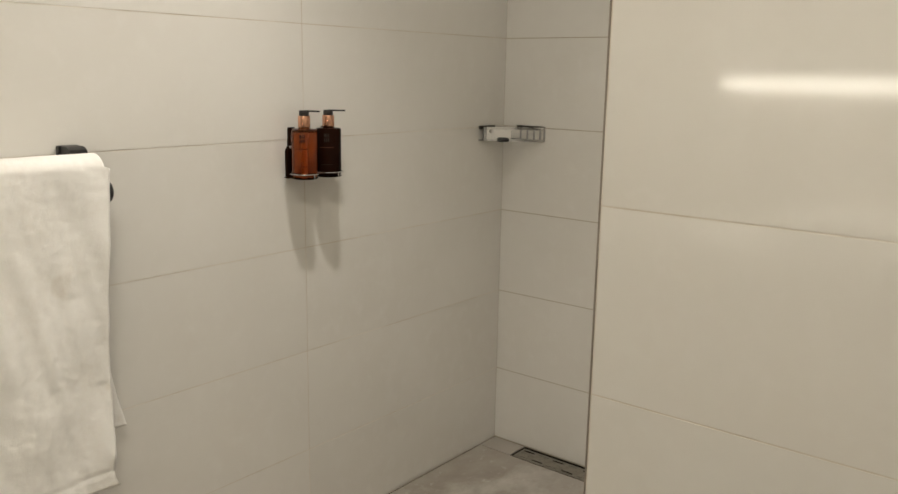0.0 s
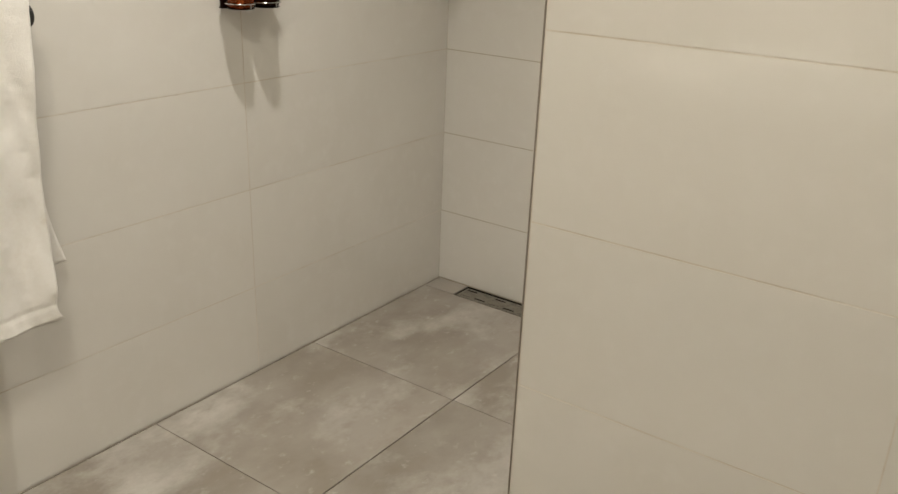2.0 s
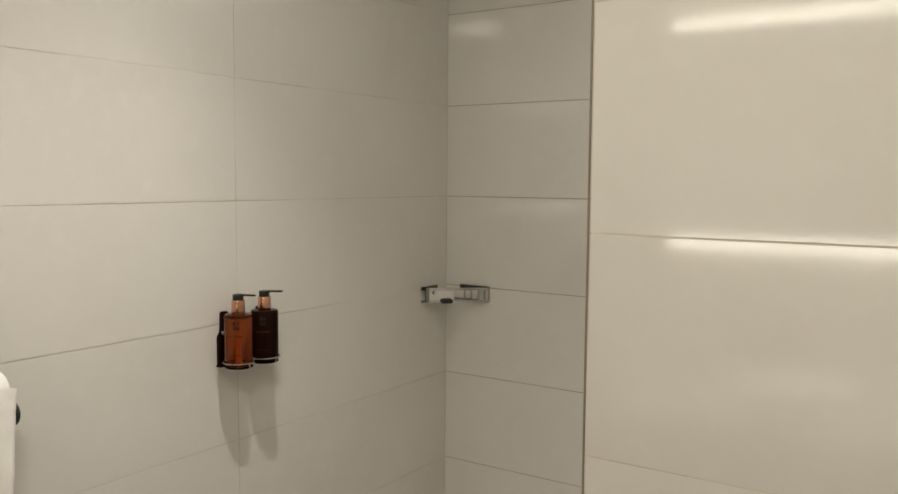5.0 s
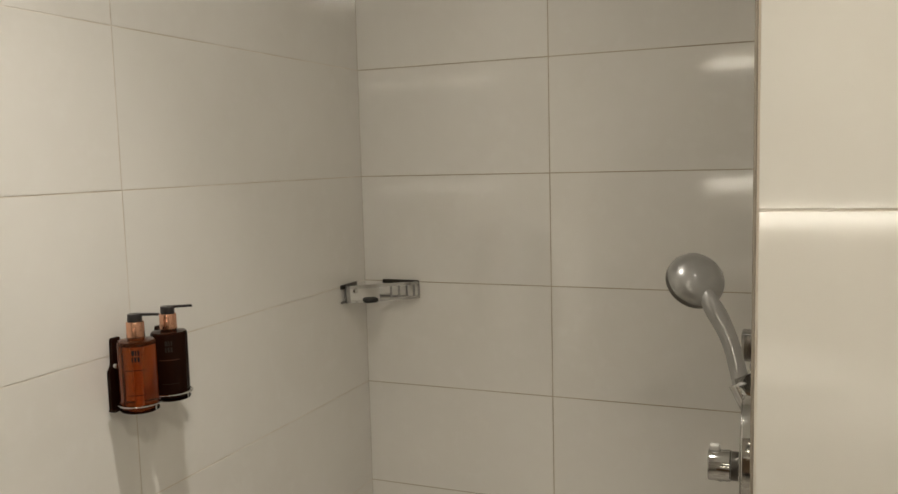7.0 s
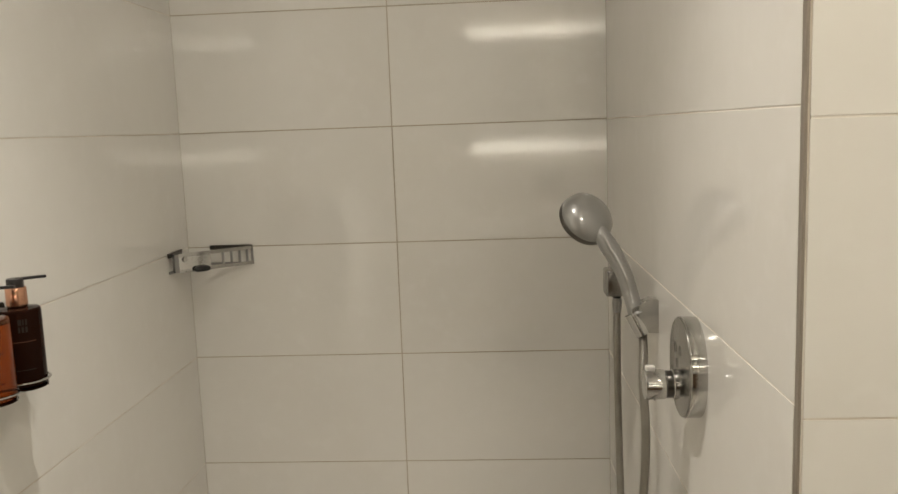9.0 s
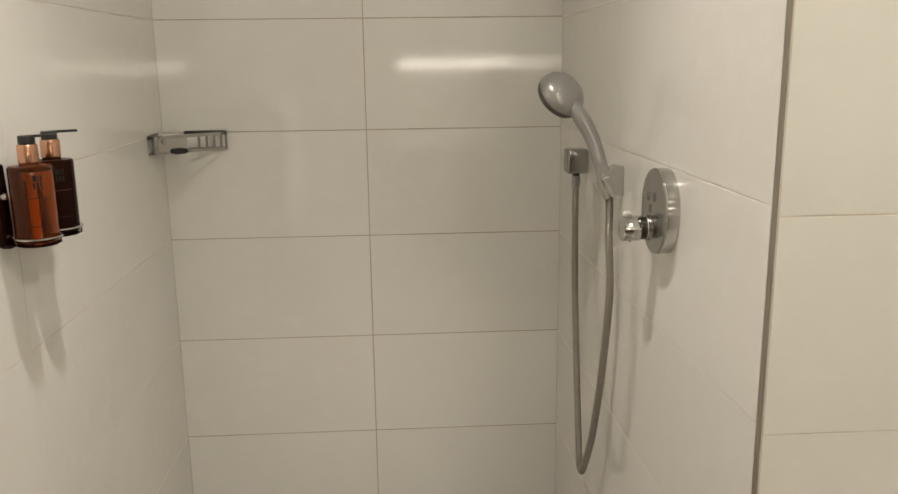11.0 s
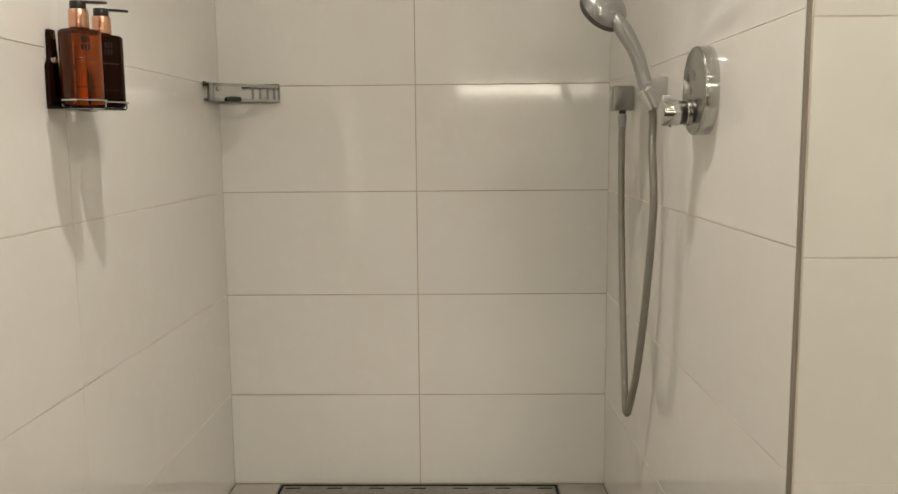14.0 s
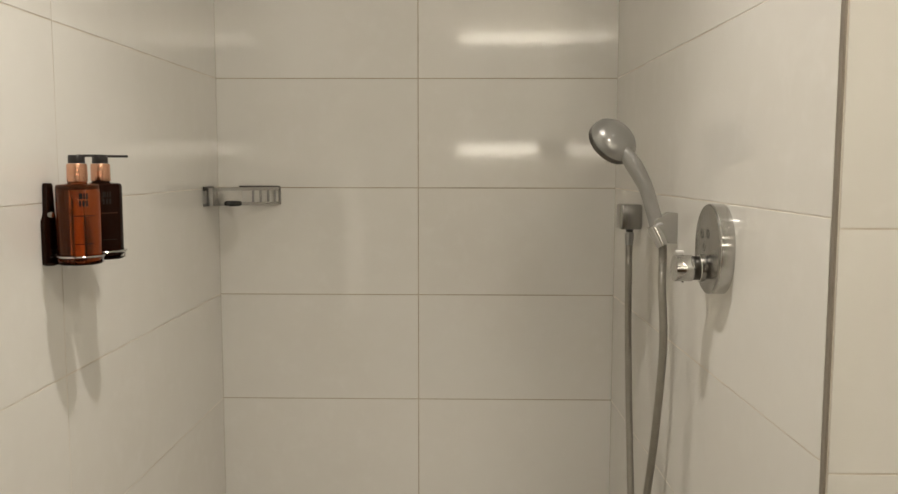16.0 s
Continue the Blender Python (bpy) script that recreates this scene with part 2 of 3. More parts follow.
# Unseen rear wall: its grey tile is assumed, to dim reflections and bounce light.
rear = shell("wall_rear", (-BED, EAST + 0.15, REAR - 0.15, REAR - BED, -0.1, CEIL), "unseen wall behind the vanity, assumed grey tile that dims reflections and fill")
east = shell("wall_east", (EAST, EAST + 0.15, REAR - BED, FRONT + BED, -0.1, CEIL), "plain painted bathroom wall", PLASTER)
floor = shell("floor", (-BED, EAST, REAR - BED, BED, -0.14, -0.0035), "floor of grey concrete-look porcelain tiles with dark joints", DARK_GROUT)
ceiling = shell("ceiling", (-0.15, EAST + 0.15, REAR - 0.15, 0.15, CEIL, CEIL + 0.12), "white painted ceiling", PLASTER)

# ---- vanity side of the bathroom: seen only as reflections in the glazed tiles ----
mirror = thing("mirror_cabinet", "wide backlit mirror cabinet with glowing strips above and below", "mirror")
mirror.location = (0, REAR, 0)
part("body", box(bmesh.new(), 0.66, 1.60, 0.0, 0.070, 1.365, 2.015, 0.004), CERAMIC, mirror)
part("mirror_glass", box(bmesh.new(), 0.665, 1.595, 0.071, 0.076, 1.37, 2.01, 0.002), MIRROR, mirror, "clear mirror glass")
part("light_strip", box(bmesh.new(), 0.67, 1.59, 0.006, 0.066, 1.322, 1.364, 0.004), GLOW, mirror, "warm glowing lower light strip")
part("light_strip", box(bmesh.new(), 0.67, 1.59, 0.006, 0.066, 2.016, 2.050, 0.004), GLOW, mirror, "warm glowing upper light strip")

vanity = thing("vanity_unit", "dark wooden vanity with two drawers under a white counter", "cabinet")
vanity.location = (0, REAR, 0)
part("body", box(bmesh.new(), 0.62, 1.64, 0.0, 0.40, 0.30, 0.855, 0.003), WOOD, vanity)
for n in range(2):
    d = part("drawer", box(bmesh.new(), 0.63 + 0.505 * n, 1.125 + 0.505 * n, 0.401, 0.419, 0.31, 0.845, 0.003), WOOD, vanity)
    part("handle", box(bmesh.new(), 0.80 + 0.505 * n, 0.96 + 0.505 * n, 0.4195, 0.434, 0.79, 0.80, 0.003), BLACK, d, "black bar handle")
counter = thing("washbasin_counter", "white ceramic counter with a moulded basin", "washbasin")
counter.location = (0, REAR, 0)
part("counter", box(bmesh.new(), 0.60, 1.66, 0.0, 0.43, 0.856, 0.905, 0.008, 3), CERAMIC, counter)
bm = bmesh.new()
lathe(bm, [(0, 0.906), (0.15, 0.907), (0.185, 0.93), (0.20, 0.975), (0.21, 0.975), (0.20, 0.925), (0.165, 0.9055)], Matrix.Translation((1.13, 0.215, 0)))
part("basin", bm, CERAMIC, counter)

lamp = thing("ceiling_downlight", "small round recessed ceiling downlight, lit", "light")
lamp.location = (*DOWNLIGHT, CEIL)
part("ring", lathe(bmesh.new(), [(0.036, -0.001), (0.036, -0.004), (0.040, -0.006), (0.050, -0.004), (0.052, -0.0005)], None, 32), CERAMIC, lamp)
part("lens", lathe(bmesh.new(), [(0, -0.0015), (0.034, -0.0015), (0.034, -0.0005), (0, -0.0005)], None, 32), LENS, lamp, "glowing frosted lens")
# Unseen lamp added to fill the room; its place is tuned for wall brightness.
lamp = thing("fill_ceiling_lamp", "assumed unseen round ceiling lamp, added as room fill light", "light")
lamp.location = (*ROOM_FILL, CEIL)
part("rim", lathe(bmesh.new(), [(0.172, -0.0005), (0.185, -0.0005), (0.185, -0.040), (0.180, -0.044), (0.172, -0.042), (0.172, -0.0005)], None, 48), CERAMIC, lamp)
part("glass", lathe(bmesh.new(), [(0, -0.046), (0.10, -0.045), (0.165, -0.041), (0.1705, -0.036), (0.1705, -0.002), (0, -0.002)], None, 48), FILL_GLASS, lamp, "glowing glass of the added fill lamp")

# ---- towel rail and towel on the left wall ----
rail = thing("towel_rail", "matt black double towel rail with square bracket", "towel rail")
rail.location = (0, -1.605, 0)
part("wall_plate", box(bmesh.new(), 0.0005, 0.012, -0.012, 0.034, 1.085, 1.199, 0.002), BLACK, rail)
bm = bmesh.new()
slab(bm, [(0.010, 1.199), (0.040, 1.198), (0.050, 1.192), (0.053, 1.182), (0.053, 1.160), (0.040, 1.150), (0.010, 1.14)], 0.040,
     Matrix(((1, 0, 0, 0), (0, 0, 1, -0.008), (0, 1, 0, 0), (0, 0, 0, 1))), 0.003)
part("bracket", bm, BLACK, rail)
part("arm", box(bmesh.new(), 0.052, 0.092, -0.004, 0.014, 1.146, 1.168, 0.003, 2), BLACK, rail)
part("top_bar", tube(bmesh.new(), [(0.078, 0.02, 1.158), (0.078, -0.72, 1.158)], 0.011, 16), BLACK, rail)
bm = lathe(bmesh.new(), [(0, 0), (0.019, 0), (0.0225, 0.003), (0.0225, 0.016), (0.019, 0.019), (0, 0.019)], pose(0.098, 0.047, 1.108, 90))
part("end_cap", bm, BLACK, rail)
part("lower_bar", tube(bmesh.new(), [(0.098, 0.032, 1.108), (0.098, -0.72, 1.108)], 0.008, 16), BLACK, rail)


def cloth(bm, nu, nv, place):
    grid = [[bm.verts.new(place(u / nu, v / nv)) for v in range(nv + 1)] for u in range(nu + 1)]
    for u in range(nu):
        for v in range(nv):
            bm.faces.new((grid[u][v], grid[u + 1][v], grid[u + 1][v + 1], grid[u][v + 1]))
    return bm


def towel_place(u, v):
    """u along the rail away from its free edge, v from the back hem over the bar to the front hem."""
    back_len, over, front_len = 0.60, 0.10, 0.680
    d = v * (back_len + over + front_len)
    y = -0.76 * u
    fold = 0.010 * math.sin(9 * u + 1.0) + 0.006 * math.sin(23 * u + 2.3)
    if d < back_len:
        h = (back_len - d) / back_len
        x, z = 0.044 - 0.012 * h + 0.5 * fold * h, 1.158 - (back_len - d)
        y += 0.058 * h ** 3 * (1 - u) ** 4
    elif d < back_len + over:
        a = math.pi * (d - back_len) / over
        x, z = 0.082 - 0.038 * math.cos(a), 1.158 + 0.026 * math.sin(a)
    else:
        h = max(0.0, (d - back_len - over) / front_len)
        x, z = 0.120 + 0.008 * h + fold * h ** 0.7, 1.158 - (d - back_len - over)
        y += (0.012 - 0.085 * h + 0.062 * h * h - 0.036 * h ** 9 + 0.026 * h ** 40) * (1 - u) ** 2
        crease = math.sin(26 * (0.62 * u + 0.10 * h) + 3 * math.sin(3 * h)) * math.sin(math.pi * min(1, 1.1 * h)) * max(0.15, 1 - 1.6 * u)
        x += 0.013 * crease * h + 0.012 * h ** 5 * math.sin(6 * u)
        z += 0.028 * u * h ** 6 - 0.010 * (h ** 10) * math.sin(8 * u)
    wave = noise.noise(Vector((y * 15 + z * 3.0, z * 2.2, 1.7))) + 0.35 * noise.noise(Vector((y * 34 + z * 7, z * 5, 4.1)))
    if d > back_len + over:
        x += 0.0125 * wave * min(1.0, 3 * h)
    if d > back_len + over and 0.945 < h < 0.96:
        x -= 0.0016
    p = Vector((x, y - 1.579, z))
    n = noise.noise(p * 26) * 0.0014 + noise.noise(p * 75) * 0.0012 + noise.noise(p * 9) * 0.004
    return p + Vector((n, 0.25 * n, 0.2 * n))


towel = solid("bath_towel", cloth(bmesh.new(), 150, 260, towel_place), COTTON, "white terry bath towel draped over a black rail", "towel")
thick = towel.modifiers.new("thick", "SOLIDIFY")
thick.thickness, thick.offset = 0.007, 0.0

# ---- soap dispensers in their wall holder ----
BOTTLES = [(0.053, -0.980, AMBER, "amber plastic pump bottle with a copper collar and black pump", 18),
           (0.056, -0.897, DARKBOTTLE, "dark brown pump bottle with a copper collar and black pump", 34)]
BASE = 1.086
holder = thing("bottle_holder", "smoked brown wall plate with chrome wire rings holding two bottles", "bottle holder")
holder.location = (0, -0.935, BASE)
outline = [(-0.068, -0.006), (-0.068, 0.066), (-0.060, 0.078), (-0.058, 0.124), (-0.055, 0.127), (-0.039, 0.127), (-0.036, 0.124), (-0.032, 0.080), (-0.028, 0.066), (-0.028, -0.006)]
to_plate = Matrix(((0, 0, 1, 0.001), (1, 0, 0, 0), (0, 1, 0, 0), (0, 0, 0, 1)))
part("wall_plate", slab(bmesh.new(), outline, 0.007, to_plate, 0.0015), SMOKED, holder)
part("wall_plate", slab(bmesh.new(), [(u + 0.118, v) for u, v in outline], 0.007, to_plate, 0.0015), SMOKED, holder)
for yy in (-0.054, 0.064):
    part("stud", lathe(bmesh.new(), [(0, 0.007), (0.0045, 0.0065), (0.006, 0.004), (0.006, 0)], pose(0.0085, yy, 0.075, 0, 90), 20), CHROME, holder, "chrome stud")
part("base_bar", box(bmesh.new(), 0.008, 0.024, -0.078, 0.074, -0.006, -0.002, 0.001), SMOKED, holder)
for bx, by, mat, label, turn in BOTTLES:
    part("base_disc", lathe(bmesh.new(), [(0, -0.0055), (0.033, -0.0055), (0.0345, -0.004), (0.0345, -0.0025), (0, -0.0018)], Matrix.Translation((bx, by + 0.935, 0)), 40), SMOKED, holder)
for bx, by, mat, label, turn in BOTTLES:
    ring = [(bx + 0.0375 * math.cos(a), by + 0.935 + 0.0375 * math.sin(a), 0.008) for a in [radians(-165 + 330 * k / 40) for k in range(41)]]
    part("wire_ring", tube(bmesh.new(), ring, 0.0019, 8), CHROME, holder, "chrome wire ring")
    part("wire_post", tube(bmesh.new(), [(bx + 0.0375, by + 0.935, -0.003), (bx + 0.0375, by + 0.935, 0.008)], 0.0016, 8), CHROME, holder)

for bx, by, mat, label, turn in BOTTLES:
    bottle = thing("pump_bottle", label, "soap dispenser", "soap dispensers")
    bottle.matrix_basis = pose(bx, by, BASE - 0.0015, 0, 0, turn)
    part("body", lathe(bmesh.new(), [(0, 0.002), (0.029, 0.0), (0.0325, 0.002), (0.034, 0.006), (0.034, 0.121), (0.0333, 0.1245), (0.0312, 0.1265),
                                     (0.018, 0.128), (0.0145, 0.129), (0.0145, 0.132), (0, 0.132)], None, 56), mat, bottle)
    if mat is AMBER:
        part("shoulder_ring", lathe(bmesh.new(), [(0.016, 0.1185), (0.0328, 0.1185), (0.0330, 0.1222), (0.0318, 0.1248), (0.016, 0.1255), (0.016, 0.1185)], None, 40), SMOKED, bottle, "dark ring under the shoulder")
        part("dip_tube", lathe(bmesh.new(), [(0, 0.006), (0.0055, 0.006), (0.0055, 0.100), (0.0090, 0.108), (0.0095, 0.128), (0, 0.128)], None, 24), DIP_TUBE, bottle, "pale pump tube inside the bottle")
    part("collar", lathe(bmesh.new(), [(0, 0.1305), (0.0158, 0.1305), (0.0162, 0.132), (0.0158, 0.159), (0.0150, 0.1605), (0, 0.1605)], None, 40), COPPER, bottle, "brushed copper collar")
    bm = lathe(bmesh.new(), [(0, 0.1608), (0.0128, 0.1608), (0.0132, 0.162), (0.0130, 0.173), (0.0122, 0.1745), (0, 0.1745)], None, 32)
    part("pump_head", bm, PUMP, bottle)
    bm = bmesh.new()
    slab(bm, [(0.0, -0.0055), (0.0, 0.0055), (0.036, 0.0036), (0.046, 0.0028), (0.046, -0.0028), (0.036, -0.0036)], 0.0042, Matrix.Translation((0, 0, 0.1712)), 0.001)
    part("nozzle", bm, PUMP, bottle)

    def wrap(u0, u1, z0, z1, ink, nm):
        b = bmesh.new()
        cols = [[b.verts.new((0.0344 * math.cos(radians(u0 + (u1 - u0) * k / 8)), 0.0344 * math.sin(radians(u0 + (u1 - u0) * k / 8)), z)) for z in (z0, z1)] for k in range(9)]
        for a, c in zip(cols, cols[1:]):
            b.faces.new((a[0], c[0], c[1], a[1]))
        part(nm, b, ink, bottle)
    face = -52 - turn
    for u, w in ((-11, 9), (0, 4), (7, 5)):
        wrap(face + u, face + u + w, 0.1035, 0.1130, INK, "label_mark")
    for u, w in ((-11, 5), (-3, 6), (6, 6)):
        wrap(face + u, face + u + w, 0.0915, 0.1010, INK, "label_mark")
    wrap(face - 32, face + 32, 0.0755, 0.0772, PALE_INK, "label_line")
    wrap(face - 26, face + 26, 0.030, 0.0312, INK, "label_line")

# ---- corner basket ----
basket = thing("corner_basket", "chrome corner soap basket with slotted straight front", "shower basket")
basket.location = (0, 0, 1.134)
A, B = Vector((0.0025, -0.152, 0)), Vector((0.176, -0.0025, 0))
along = (B - A).normalized()
out = Vector((along.y, -along.x, 0))


def strip(bm, a, b, z0, z1, t, inward):
    """A flat standing strip from a to b."""
    n = inward * t
    pts = [a, b, b + n, a + n]
    lo = [bm.verts.new((p.x, p.y, z0)) for p in pts]
    hi = [bm.verts.new((p.x, p.y, z1)) for p in pts]
    bm.faces.new(lo[::-1]), bm.faces.new(hi)
    for k in range(4):
        bm.faces.new((lo[k], lo[(k + 1) % 4], hi[(k + 1) % 4], hi[k]))
    return bm


inn = -out
span = (B - A).length
part("front_top_rail", strip(bmesh.new(), A + along * span * 0.122, B, 0.040, 0.049, 0.003, inn), CHROME, basket)
part("front_bottom_rail", strip(bmesh.new(), A + along * span * 0.122, B, 0.0, 0.008, 0.003, inn), CHROME, basket)
bend = [Vector((0.0025, -0.118, 0)), Vector((0.008, -0.134, 0)), Vector((0.016, -0.1395, 0)), A + along * span * 0.12]
bm = bmesh.new()
for p, q in zip(bend, bend[1:]):
    way = (q - p).normalized()
    strip(bm, p, q, 0.0015, 0.0475, 0.003, Vector((-way.y, way.x, 0)))
part("end_plate", bm, SATIN, basket)
for f in (0.62, 0.72, 0.82, 0.91, 0.975):
    p = A + along * span * f
    part("upright", strip(bmesh.new(), p, p + along * 0.006, 0.008, 0.040, 0.003, inn), SATIN, basket)
p = A + along * span * 0.125
part("front_plate", strip(bmesh.new(), p, p + along * span * 0.36, 0.0082, 0.0398, 0.0026, inn), BRIGHT, basket)
part("stud", lathe(bmesh.new(), [(0, 0.006), (0.006, 0.004), (0.007, 0)], Matrix.Translation(A + along * span * 0.19 + Vector((0, 0, 0.034)) + out * 0.0003) @ out.to_track_quat("Z", "Y").to_matrix().to_4x4(), 20), CHROME, basket)
part("wall_rail", strip(bmesh.new(), Vector((0.0025, -0.150, 0)), Vector((0.0025, -0.060, 0)), 0.0405, 0.052, 0.003, Vector((1, 0, 0))), DARK_STEEL, basket)
part("wall_rail", strip(bmesh.new(), Vector((0.060, -0.0025, 0)), Vector((0.174, -0.0025, 0)), 0.0405, 0.052, 0.003, Vector((0, -1, 0))), DARK_STEEL, basket)
part("wall_rail", strip(bmesh.new(), Vector((0.0025, -0.150, 0)), Vector((0.0025, -0.004, 0)), 0.0, 0.006, 0.003, Vector((1, 0, 0))), SATIN, basket)
part("wall_rail", strip(bmesh.new(), Vector((0.006, -0.0025, 0)), Vector((0.174, -0.0025, 0)), 0.0, 0.006, 0.003, Vector((0, -1, 0))), SATIN, basket)
for f in (0.20, 0.50, 0.80):
    a = A + along * span * f
    far = a + inn * min((a.x - 0.004) / max(1e-6, -inn.x), (-0.004 - a.y) / max(1e-6, inn.y))
    part("floor_slat", tube(bmesh.new(), [(a.x, a.y, 0.003), (far.x, far.y, 0.003)], 0.0022, 8), SATIN, basket)
bm = lathe(bmesh.new(), [(0, -0.021), (0.005, -0.019), (0.0075, -0.013), (0.0075, 0.013), (0.005, 0.019), (0, 0.021)],
           Matrix.Translation(A + along * span * 0.37 + out * 0.0085 + Vector((0, 0, 0.006))) @ along.to_track_quat("Z", "Y").to_matrix().to_4x4(), 20)
part("rubber_plug", bm, BLACK, basket, "black rubber plug")

# ---- shower fittings on the right wall; the wall stands a little out of square ----

mixer = thing("shower_mixer", "round chrome concealed shower mixer with a side knob", "shower mixer")
mixer.matrix_basis = SKEW @ Matrix.Translation((0, -0.930, 1.103))
TO_WALL = Matrix(((0, 0, -1, 0), (1, 0, 0, 0), (0, 1, 0, 0), (0, 0, 0, 1)))
part("wall_plate", slab(bmesh.new(), stadium(0.140, 0.153, 26), 0.0235, TO_WALL, 0.002, 3), CHROME, mixer)
part("face_plate", slab(bmesh.new(), stadium(0.1375, 0.1505, 26), 0.0018, TO_WALL @ Matrix.Translation((0, 0, 0.0233)), 0.0012, 3), FACEPLATE, mixer, "dull chrome face of the plate")
AT_KNOB = TO_WALL @ Matrix.Translation((0.030, -0.036, 0))
knob_profile = [(0, 0.0405), (0.0215, 0.0405), (0.0232, 0.0420), (0.0232, 0.0700), (0.0226, 0.0718), (0.0210, 0.0725), (0, 0.0727)]
knob = part("knob", lathe(bmesh.new(), knob_profile, AT_KNOB, 48), CHROME, mixer)
part("knob_base", lathe(bmesh.new(), [(0, 0.0246), (0.0236, 0.0246), (0.0236, 0.0290), (0.0225, 0.0300), (0, 0.0300)], AT_KNOB, 48), BRIGHT, mixer)
# Dark steel neck puts the chrome knob's dark reflections into its colour.
part("dark_band", lathe(bmesh.new(), [(0, 0.0301), (0.0208, 0.0301), (0.0212, 0.0310), (0.0212, 0.0398), (0, 0.0404)], AT_KNOB, 40), DARK_STEEL, knob, "knob neck in dark steel for the dark reflections in its chrome")
part("stop_button", box(bmesh.new(), -0.0705, -0.0560, 0.024, 0.036, -0.0140, -0.0055, 0.0022, 3), FROSTED, knob, "frosted white stop button")
part("pin", lathe(bmesh.new(), [(0, 0), (0.0022, 0), (0.0022, 0.0025), (0, 0.003)], TO_WALL @ Matrix.Translation((0.030, -0.0585, 0.056)) @ pose(0, 0, 0, 90), 12), DARK_STEEL, knob)
for yy, zz, rr in ((0.028, 0.024, 0.0085), (-0.004, 0.026, 0.0080), (0.016, 0.002, 0.0075)):
    part("symbol_ring", lathe(bmesh.new(), [(rr - 0.0030, 0.0251), (rr - 0.0030, 0.0254), (rr, 0.0254), (rr, 0.0251)], TO_WALL @ Matrix.Translation((yy, zz, 0)), 24), DARK_STEEL, mixer)

elbow = thing("hose_outlet", "square chrome hose outlet on the tiled wall", "hose outlet")
elbow.matrix_basis = SKEW @ Matrix.Translation((0, -0.318, 1.117))
part("body", box(bmesh.new(), -0.053, -0.0005, -0.026, 0.026, -0.026, 0.034, 0.006, 4), FACEPLATE, elbow)
part("spigot", lathe(bmesh.new(), [(0, -0.0265), (0.009, -0.0265), (0.009, -0.033), (0, -0.033)], Matrix.Translation((-0.026, 0, 0)), 24), BLACK, elbow, "dark threaded spigot")

clip = thing("shower_head_holder", "wedge-shaped satin chrome wall holder for the hand shower", "shower holder")
clip.matrix_basis = SKEW @ Matrix.Translation((0, -0.640, 1.112))
bm = bmesh.new()
slab(bm, [(-0.0005, 0.036), (-0.014, 0.038), (-0.050, 0.020), (-0.036, -0.024), (-0.0005, -0.026)], 0.034, Matrix(((1, 0, 0, 0), (0, 0, 1, -0.014), (0, 1, 0, 0), (0, 0, 0, 1))), 0.004)
part("body", bm, CHROME, clip)
grip = Vector((-0.085, 0.038, 0.185)).normalized()
tilt = grip.to_track_quat("Z", "Y").to_matrix().to_4x4()
part("socket", lathe(bmesh.new(), [(0.0105, -0.034), (0.0135, -0.034), (0.0158, 0.010), (0.0120, 0.010), (0.0105, -0.034)], Matrix.Translation((-0.041, 0.0, 0.000)) @ tilt, 32), CHROME, clip, "polished chrome socket ring")

hand = thing("hand_shower", "satin chrome hand shower with a round head", "shower head")
hand.matrix_basis = SKEW @ Matrix.Translation((-0.041, -0.640, 1.112))
HEAD = Vector((-0.078, 0.050, 0.186))
FACE = Vector((-0.42, 0.70, -0.58)).normalized()
grip_path = smooth_path([(0.004, -0.002, 0.006), (0.001, 0.001, 0.014), (-0.006, 0.006, 0.040), (-0.018, 0.012, 0.082), (-0.034, 0.018, 0.116), (-0.053, 0.025, 0.148), tuple(HEAD - FACE * 0.006)], 8)
n = len(grip_path) - 1
radii = []
for k in range(n + 1):
    f = k / n
    radii.append(0.0168 - 0.0022 * math.sin(math.pi * min(1, f / 0.7)) + 0.0008 * min(1, max(0, f - 0.6) / 0.2) - 0.0090 * max(0, (f - 0.76) / 0.24) ** 1.3)
part("handle", tube(bmesh.new(), grip_path, radii, 24), PLATED, hand)
turned = Matrix.Translation(HEAD) @ FACE.to_track_quat("Z", "Y").to_matrix().to_4x4()
part("head", lathe(bmesh.new(), [(0, -0.026), (0.014, -0.0255), (0.028, -0.0225), (0.040, -0.016), (0.0490, -0.007), (0.0525, 0.002), (0.0525, 0.006), (0.0505, 0.0075), (0, 0.0075)], turned, 56), PLATED, hand)
part("rim", lathe(bmesh.new(), [(0.0455, 0.0078), (0.0525, 0.0068), (0.0533, 0.009), (0.0525, 0.0170), (0.0440, 0.0185), (0.0440, 0.0078)], turned, 56), DARK_STEEL, hand, "dark polished chrome rim")
part("spray_plate", lathe(bmesh.new(), [(0, 0.0080), (0.0438, 0.0080), (0.0438, 0.0115), (0.03, 0.0125), (0, 0.0130)], turned, 48), SATIN, hand, "grey spray plate")

hose = thing("shower_hose", "ribbed grey metal shower hose hanging in a loop", "shower hose")
hose.matrix_basis = SKEW.copy()
